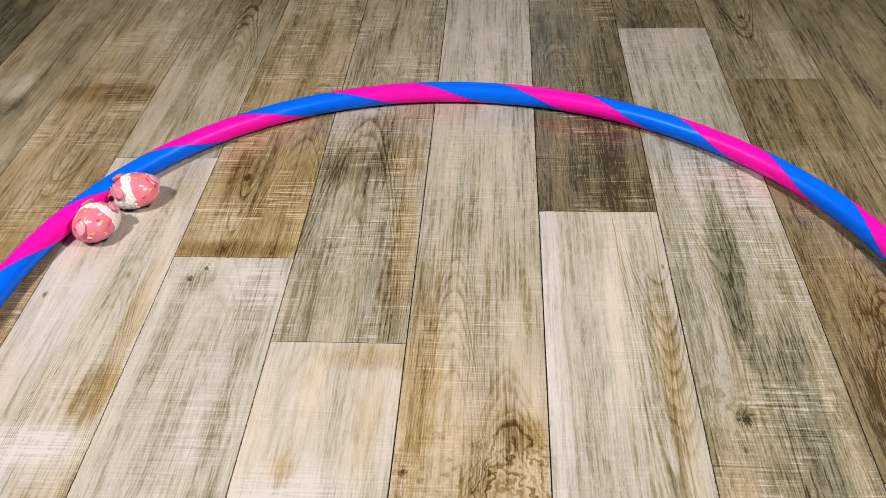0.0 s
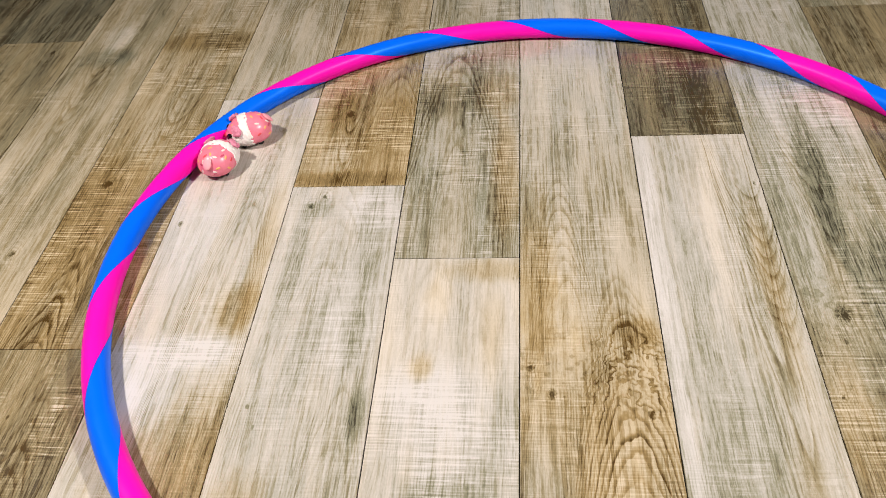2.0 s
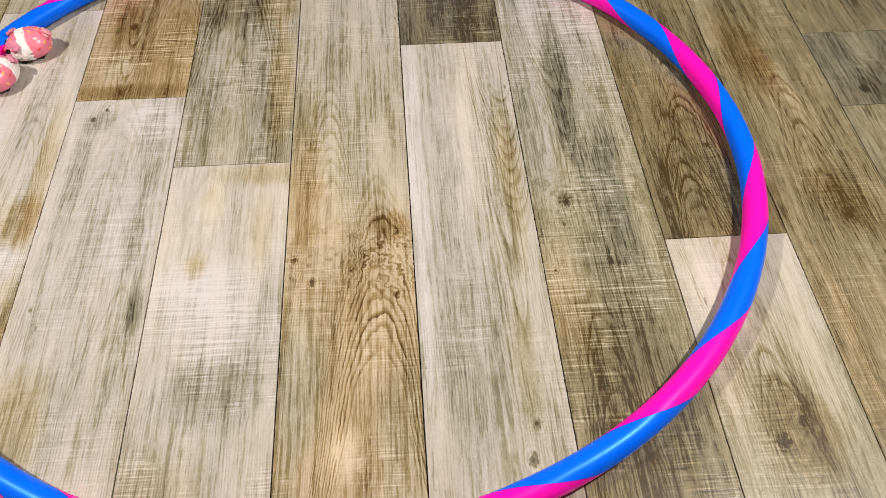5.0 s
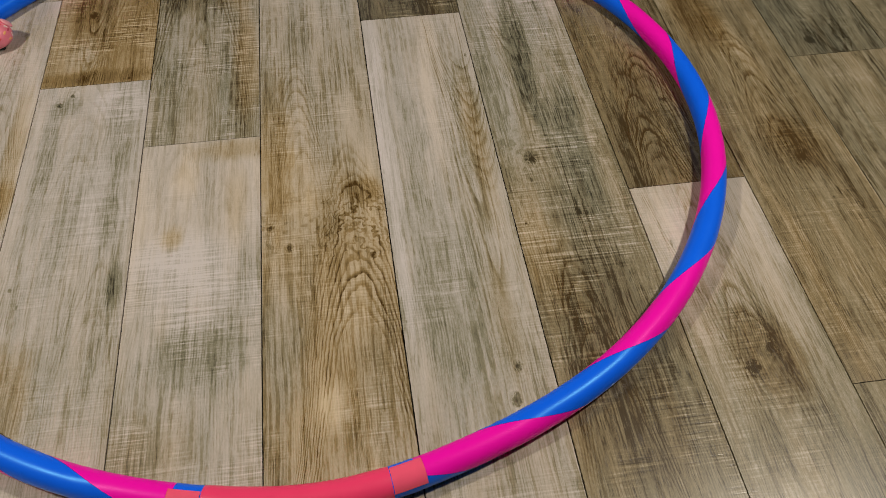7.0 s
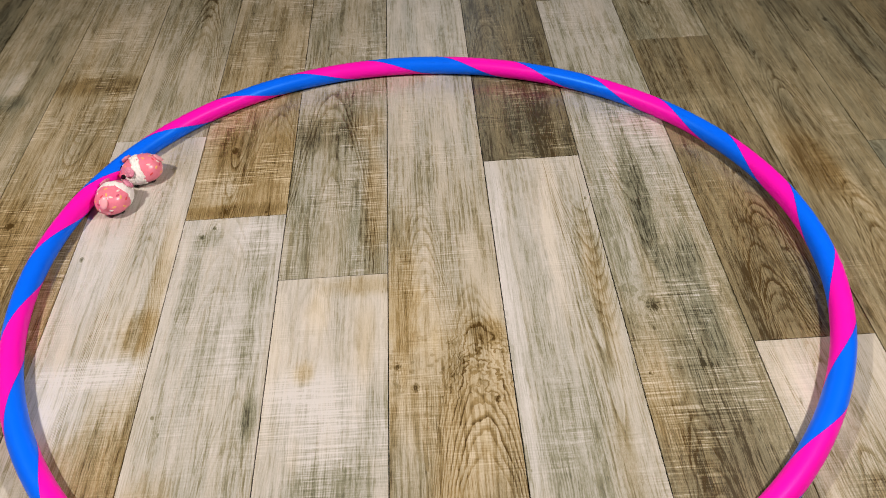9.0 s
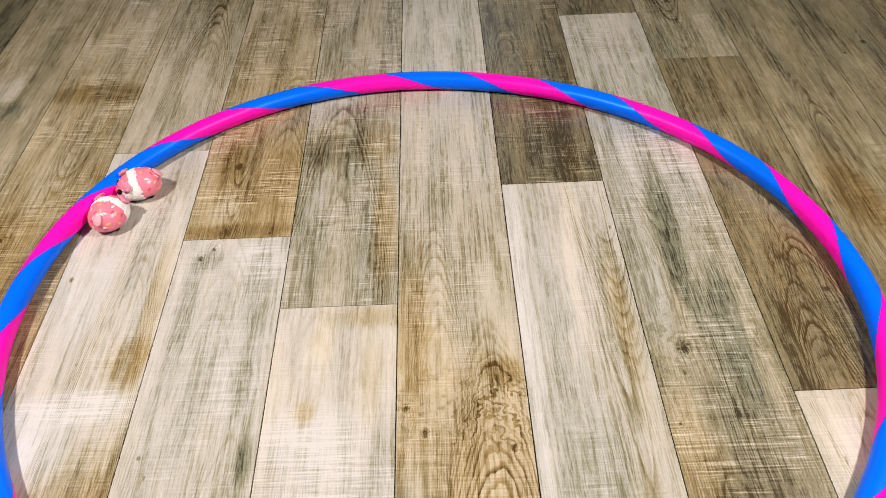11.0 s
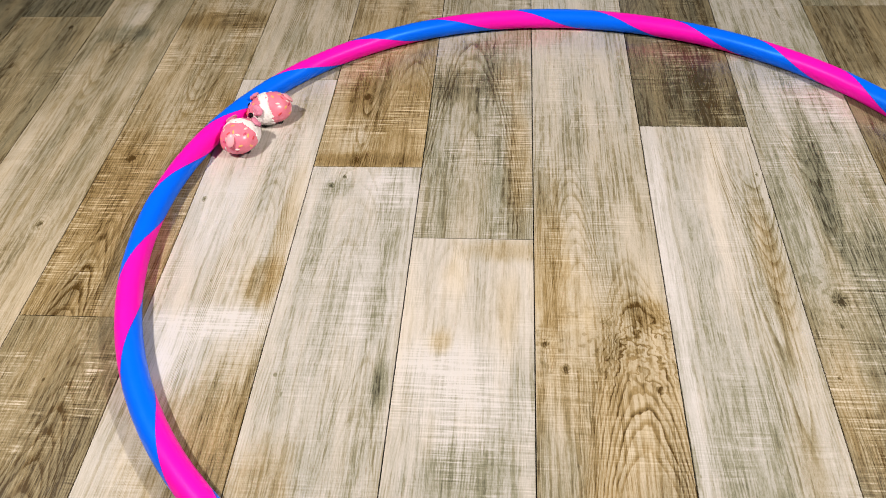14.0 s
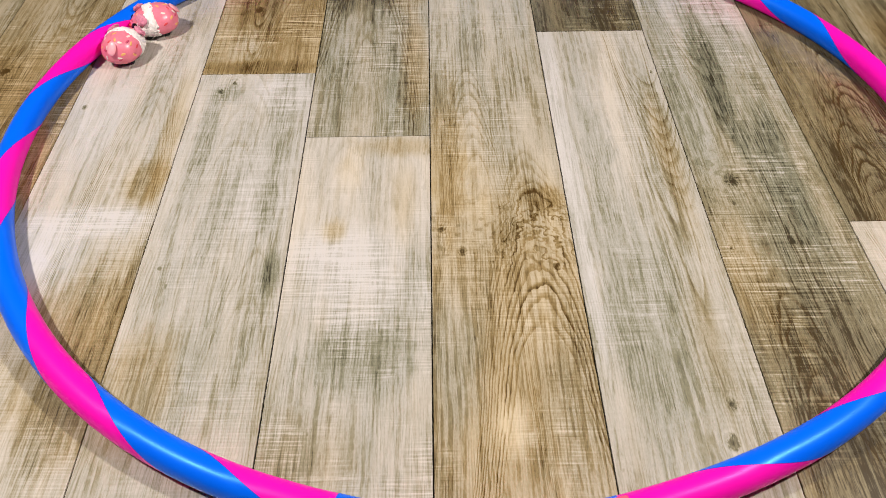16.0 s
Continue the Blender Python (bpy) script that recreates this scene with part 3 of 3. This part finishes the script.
# board by board: (column, a y on it) and what sets it apart
# arches: x, y of the tip, way they open, span, rings a metre, strength; knots: x, y, radius
# stains: x, y, half width, half length, darkness, brownness; washes: x, y, half width, half length, strength
LOOKS = {
    # far and outer western boards: tones lowered to imitate light falling off
    (-7, 0.0): dict(tone=(0.46, 0.30), warm=(0.45, 0.30), saw=0.4),
    (-6, 0.0): dict(tone=(0.60, 0.48), warm=(0.60, 0.45), saw=0.5, arches=((-0.70, 0.25, -1, 0.008, 38, 0.5),)),
    (-6, 0.6): dict(tone=(0.32, 0.30), warm=(0.15, 0.20), saw=0.4),
    (-5, 0.0): dict(tone=(0.76, 0.60), warm=(0.60, 0.40), saw=0.5, arches=((-0.575, 0.34, 1, 0.005, 38, 0.6),), knots=((-0.534, 0.016, 0.006),),
                    stains=((-0.57, 0.463, 0.025, 0.04, -0.18, -0.1), (-0.569, 0.41, 0.04, 0.025, 0.12, -0.3), (-0.60, 0.12, 0.025, 0.12, -0.08, 0.0))),
    (-4, 0.2): dict(tone=(0.60, 0.72), warm=(0.90, 0.40), saw=1.3, arches=((-0.455, -0.055, -1, 0.006, 42, 1.0), (-0.43, 0.30, 1, 0.006, 38, 0.5)),
                    stains=((-0.488, 0.078, 0.05, 0.11, 0.13, 0.35), (-0.432, 0.449, 0.07, 0.03, 0.28, 0.2), (-0.448, 0.25, 0.03, 0.08, -0.10, -0.1), (-0.39, 0.14, 0.015, 0.12, 0.08, 0.2))),
    (-4, -0.3): dict(tone=(0.40, 0.52), warm=(0.60, 0.60), saw=1.5, arches=((-0.42, -0.25, -1, 0.008, 38, 0.7),)),
    (-3, 0.0): dict(tone=(0.84, 0.90), warm=(0.25, 0.12), saw=0.5, arches=((-0.288, 0.115, -1, 0.0042, 39, 0.75),), knots=((-0.362, 0.061, 0.0028),), washes=((-0.305, -0.115, 0.055, 0.022, 0.28),),
                    stains=((-0.262, 0.02, 0.011, 0.10, 0.08, 0.40), (-0.270, -0.063, 0.022, 0.035, 0.20, 0.55), (-0.262, -0.262, 0.072, 0.100, 0.31, 0.60), (-0.330, -0.165, 0.03, 0.05, -0.10, -0.3),
                            (-0.335, 0.03, 0.03, 0.09, -0.05, -0.2), (-0.30, 0.25, 0.05, 0.05, 0.08, 0.3))),
    (-3, 0.5): dict(tone=(0.74, 0.60), warm=(0.30, 0.35), saw=0.4, arches=((-0.30, 0.64, -1, 0.006, 33, 0.9),), stains=((-0.30, 0.78, 0.06, 0.1, 0.2, 0.1),)),
    (-2, 0.0): dict(tone=(0.78, 0.85), warm=(0.15, 0.02), saw=0.40, arches=((-0.190, 0.055, -1, 0.009, 32, 0.38), (-0.150, -0.16, -1, 0.005, 36, 0.30)), knots=((-0.211, 0.101, 0.0048), (-0.224, 0.086, 0.003)),
                    washes=((-0.155, 0.085, 0.03, 0.04, 0.20), (-0.165, -0.07, 0.03, 0.08, 0.10)),
                    stains=((-0.213, 0.085, 0.020, 0.030, 0.20, -0.2), (-0.226, 0.02, 0.012, 0.08, 0.15, -0.2), (-0.136, -0.18, 0.011, 0.030, 0.20, -0.1), (-0.152, -0.094, 0.011, 0.05, 0.10, -0.1),
                            (-0.202, -0.138, 0.012, 0.06, 0.10, -0.2), (-0.220, -0.30, 0.03, 0.06, 0.10, 0.50))),
    (-2, 0.3): dict(tone=(0.66, 0.64), warm=(0.85, 0.45), saw=1.7, arches=((-0.203, 0.195, 1, 0.0022, 33, 0.9), (-0.15, 0.36, -1, 0.008, 38, 0.7)), knots=((-0.205, 0.256, 0.005),),
                    stains=((-0.215, 0.27, 0.020, 0.05, 0.20, 0.2), (-0.188, 0.131, 0.07, 0.013, 0.22, 0.3), (-0.210, 0.168, 0.022, 0.028, -0.14, -0.2), (-0.15, 0.22, 0.03, 0.08, 0.05, 0.3))),
    (-1, -0.2): dict(tone=(0.78, 0.88), warm=(0.12, 0.16), saw=0.9, grain=0.7, arches=((-0.080, -0.045, -1, 0.006, 26, 0.25), (-0.035, -0.10, -1, 0.003, 28, 0.2)), washes=((-0.075, -0.165, 0.055, 0.045, 0.22), (-0.055, -0.215, 0.06, 0.03, 0.12)),
                     stains=((-0.028, -0.013, 0.045, 0.018, 0.15, 0.45), (-0.086, -0.133, 0.013, 0.018, 0.10, 0.60), (-0.058, -0.272, 0.05, 0.04, 0.17, -0.3), (-0.095, -0.37, 0.05, 0.05, 0.14, 0.2),
                             (-0.024, -0.09, 0.013, 0.06, 0.07, 0.3), (-0.075, -0.05, 0.02, 0.03, -0.06, 0.2))),
    (-1, 0.3): dict(tone=(0.70, 0.66), warm=(0.15, 0.38), saw=1.1, grain=1.0, arches=((-0.075, 0.375, -1, 0.010, 32, 0.8), (-0.072, 0.185, -1, 0.0028, 24, 0.32)), knots=((-0.05, 0.372, 0.003),),
                    stains=((-0.09, 0.285, 0.06, 0.045, 0.22, 0.05), (-0.016, 0.13, 0.016, 0.12, 0.10, 0.5), (-0.08, 0.41, 0.06, 0.025, -0.15, 0.1), (-0.03, 0.30, 0.03, 0.05, 0.08, 0.4), (-0.09, 0.16, 0.02, 0.05, -0.06, 0.0))),
    (0, 0.0): dict(tone=(0.76, 0.82), warm=(0.40, 0.15), saw=0.7, grain=1.05, arches=((0.090, -0.165, -1, 0.0105, 52, 1.35), (0.040, 0.02, -1, 0.0045, 40, 0.55)), wild=(-0.135, 0.052, 1.0),
                   knots=((0.027, -0.160, 0.0035), (0.107, -0.180, 0.0028), (0.010, -0.132, 0.0035)),
                   stains=((0.014, -0.02, 0.020, 0.13, 0.08, 0.50), (0.060, -0.27, 0.11, 0.20, 0.05, 0.42), (0.104, -0.092, 0.016, 0.018, 0.20, 0.3), (0.085, -0.24, 0.020, 0.055, -0.12, 0.0),
                           (0.060, -0.340, 0.018, 0.028, -0.24, 0.0), (0.018, -0.27, 0.022, 0.08, 0.02, -0.5))),
    (1, 0.0): dict(tone=(0.75, 0.87), warm=(0.20, 0.15), saw=0.5, arches=((0.236, 0.025, 1, 0.005, 46, 0.75), (0.222, -0.125, 1, 0.0011, 11, 0.85)), knots=((0.220, -0.323, 0.0036), (0.212, -0.356, 0.0045), (0.243, 0.112, 0.0025)),
                   stains=((0.172, -0.18, 0.026, 0.22, 0.12, -0.3), (0.232, -0.03, 0.014, 0.11, 0.12, 0.40), (0.133, -0.05, 0.013, 0.30, -0.14, -0.2), (0.219, -0.26, 0.012, 0.06, 0.14, 0.2), (0.165, 0.03, 0.02, 0.10, 0.08, -0.2), (0.195, -0.10, 0.01, 0.10, -0.06, 0.1))),
    (1, 0.5): dict(tone=(0.28, 0.46), warm=(0.35, 0.35), saw=1.0, arches=((0.209, 0.25, 1, 0.0022, 36, 0.9), (0.16, 0.50, -1, 0.008, 38, 0.6)), knots=((0.212, 0.298, 0.003),)),
    (2, 0.0): dict(tone=(0.50, 0.80), warm=(0.35, 0.05), saw=0.9, arches=((0.300, 0.10, 1, 0.0025, 28, 0.5), (0.29, -0.30, -1, 0.006, 38, 0.6)), knots=((0.285, -0.072, 0.0075), (0.261, -0.162, 0.0028), (0.317, -0.153, 0.0035)),
                   wild=(-0.06, 0.05, 0.7), washes=((0.31, 0.23, 0.07, 0.10, 0.20),),
                   stains=((0.306, 0.12, 0.014, 0.13, 0.26, -0.3), (0.305, -0.28, 0.05, 0.09, 0.14, 0.1), (0.268, -0.20, 0.018, 0.08, -0.10, 0.35), (0.335, -0.05, 0.025, 0.10, 0.12, -0.2), (0.270, 0.05, 0.018, 0.14, -0.10, -0.2), (0.30, -0.40, 0.07, 0.05, 0.12, 0.2))),
    (2, 0.8): dict(tone=(0.38, 0.38), warm=(0.3, 0.3)),
    (3, -0.3): dict(tone=(0.54, 0.82), warm=(0.35, 0.25), saw=0.5, arches=((0.43, -0.27, -1, 0.006, 38, 0.6), (0.43, -0.42, 1, 0.006, 38, 0.5)), knots=((0.423, -0.354, 0.0065), (0.444, -0.335, 0.0085)),
                    stains=((0.440, -0.34, 0.028, 0.045, 0.22, 0.35), (0.41, -0.20, 0.03, 0.05, -0.06, -0.1))),
    (3, 0.2): dict(tone=(0.40, 0.42), warm=(0.55, 0.45), saw=0.4, arches=((0.440, 0.10, -1, 0.007, 51, 0.9), (0.419, -0.03, -1, 0.007, 51, 0.8)), knots=((0.454, 0.001, 0.0045),), stains=((0.49, 0.03, 0.012, 0.12, 0.10, 0.1), (0.44, 0.28, 0.06, 0.05, -0.08, 0.0))),
    (3, 0.6): dict(tone=(0.56, 0.42), warm=(0.2, 0.3), saw=0.4, arches=((0.43, 0.60, 1, 0.006, 33, 0.8),), knots=((0.43, 0.66, 0.006),)),
    (4, 0.2): dict(tone=(0.52, 0.46), warm=(0.55, 0.30), saw=0.4, arches=((0.565, 0.0, -1, 0.006, 38, 0.8), (0.56, 0.32, -1, 0.005, 38, 0.7)), knots=((0.573, -0.110, 0.007),),
                   stains=((0.573, -0.09, 0.028, 0.05, 0.22, 0.35), (0.545, 0.16, 0.03, 0.08, 0.20, 0.4))),
    (4, -0.5): dict(tone=(0.58, 0.55), warm=(0.4, 0.4)),
    (5, 0.0): dict(tone=(0.52, 0.56), warm=(0.40, 0.35), saw=0.4),
    (5, 0.1): dict(tone=(0.38, 0.44), warm=(0.05, 0.05), saw=0.4),
    (5, 0.4): dict(tone=(0.42, 0.40), warm=(0.30, 0.30), saw=0.3),
    (6, 0.0): dict(tone=(0.50, 0.48), warm=(0.25, 0.25), saw=0.5),
    (6, 0.4): dict(tone=(0.36, 0.36), warm=(0.4, 0.4), saw=0.3),
}


def board(col, low, high, look_of):
    half, end = BOARD / 2 - 0.0006, 0.0004
    length = high - low
    bm = bmesh.new()
    w, h = half, length / 2 - end
    loops = [[bm.verts.new((sx * (w - i), sy * (h - i), z)) for sx, sy in ((-1, -1), (1, -1), (1, 1), (-1, 1))] for z, i in ((-0.0028, 0.0), (0.0, 0.0))]
    for a, b in zip(loops, loops[1:]):
        for k in range(4):
            bm.faces.new((a[k], a[(k + 1) % 4], b[(k + 1) % 4], b[k]))
    bm.faces.new(loops[1])
    ob = part("plank", bm, PLANK, floor, smooth=False)
    ob.location = ((col + 0.5) * BOARD, (low + high) / 2, 0)
    r = look_of
    ob["seed"] = r["seed"]
    ob["tone"] = (r["tone"][0], r["tone"][1], r["saw"])
    ob["warm"] = (r["warm"][0], r["warm"][1], r["grain"])
    ob["ends"] = (max(low, -0.5), min(high, 0.9), 0.0)
    ob["wild"] = tuple(map(float, r["wild"]))

    def carry(name, rows, letters, none, size=""):
        for letter, row in zip(letters, (*rows, *[none] * len(letters))):
            row = tuple(map(float, row))
            ob[name + "_" + letter] = (row[0], row[1], row[2]) if size in ("", "_form") else (row[0], row[1], row[4])
            if size:
                ob[name + "_" + letter + size] = row[3:6] if size == "_form" else (row[2], row[3], row[5] if len(row) > 5 else 0.0)

    carry("arch", r["arches"], "ab", (9, 9, 1, 0.01, 1, 0), "_form")
    carry("knot", r["knots"], "abc", (9, 9, 0.001))
    carry("stain", r["stains"], "abcdef", (9, 9, 0.1, 0.1, 0, 0), "_size")
    carry("wash", r["washes"], "ab", (9, 9, 0.1, 0.1, 0), "_size")
    return ob


boards = random.Random(11)
for col in range(-17, 18):
    cuts = list(JOINTS.get(col, (boards.uniform(-0.9, -0.4), boards.uniform(0.3, 0.9))))
    while cuts[0] - 1.25 > SOUTH:
        cuts.insert(0, cuts[0] - 1.25)
    while cuts[-1] + 1.25 < NORTH:
        cuts.append(cuts[-1] + 1.25)
    cuts = [SOUTH, *cuts, NORTH]
    for low, high in zip(cuts, cuts[1:]):
        # low tone range: the outer boards' colour also holds the light's fall-off
        t = boards.uniform(0.36, 0.56)
        q = boards.uniform(0.1, 0.7)
        tip, way = boards.uniform(low, high), boards.choice((-1, 1))
        rings = (col * BOARD + boards.uniform(0.02, 0.105), tip, way, boards.uniform(0.004, 0.009), boards.uniform(28, 42), boards.uniform(0.4, 0.9))
        more = (col * BOARD + boards.uniform(0.02, 0.105), tip + way * boards.uniform(0.25, 0.40), way, boards.uniform(0.004, 0.009), boards.uniform(28, 42), boards.uniform(0.3, 0.7))
        knot = (col * BOARD + boards.uniform(0.02, 0.105), boards.uniform(low, high), boards.uniform(0.003, 0.007))
        look_of = dict(PLAIN, seed=boards.uniform(0, 9), tone=(t, t + boards.uniform(-0.1, 0.1)), warm=(q, q), saw=boards.uniform(0.2, 1.0), arches=(rings, more), knots=(knot,))
        for (c, where), given in LOOKS.items():
            if c == col and low <= where < high:
                look_of.update(given)
        board(col, low, high, look_of)
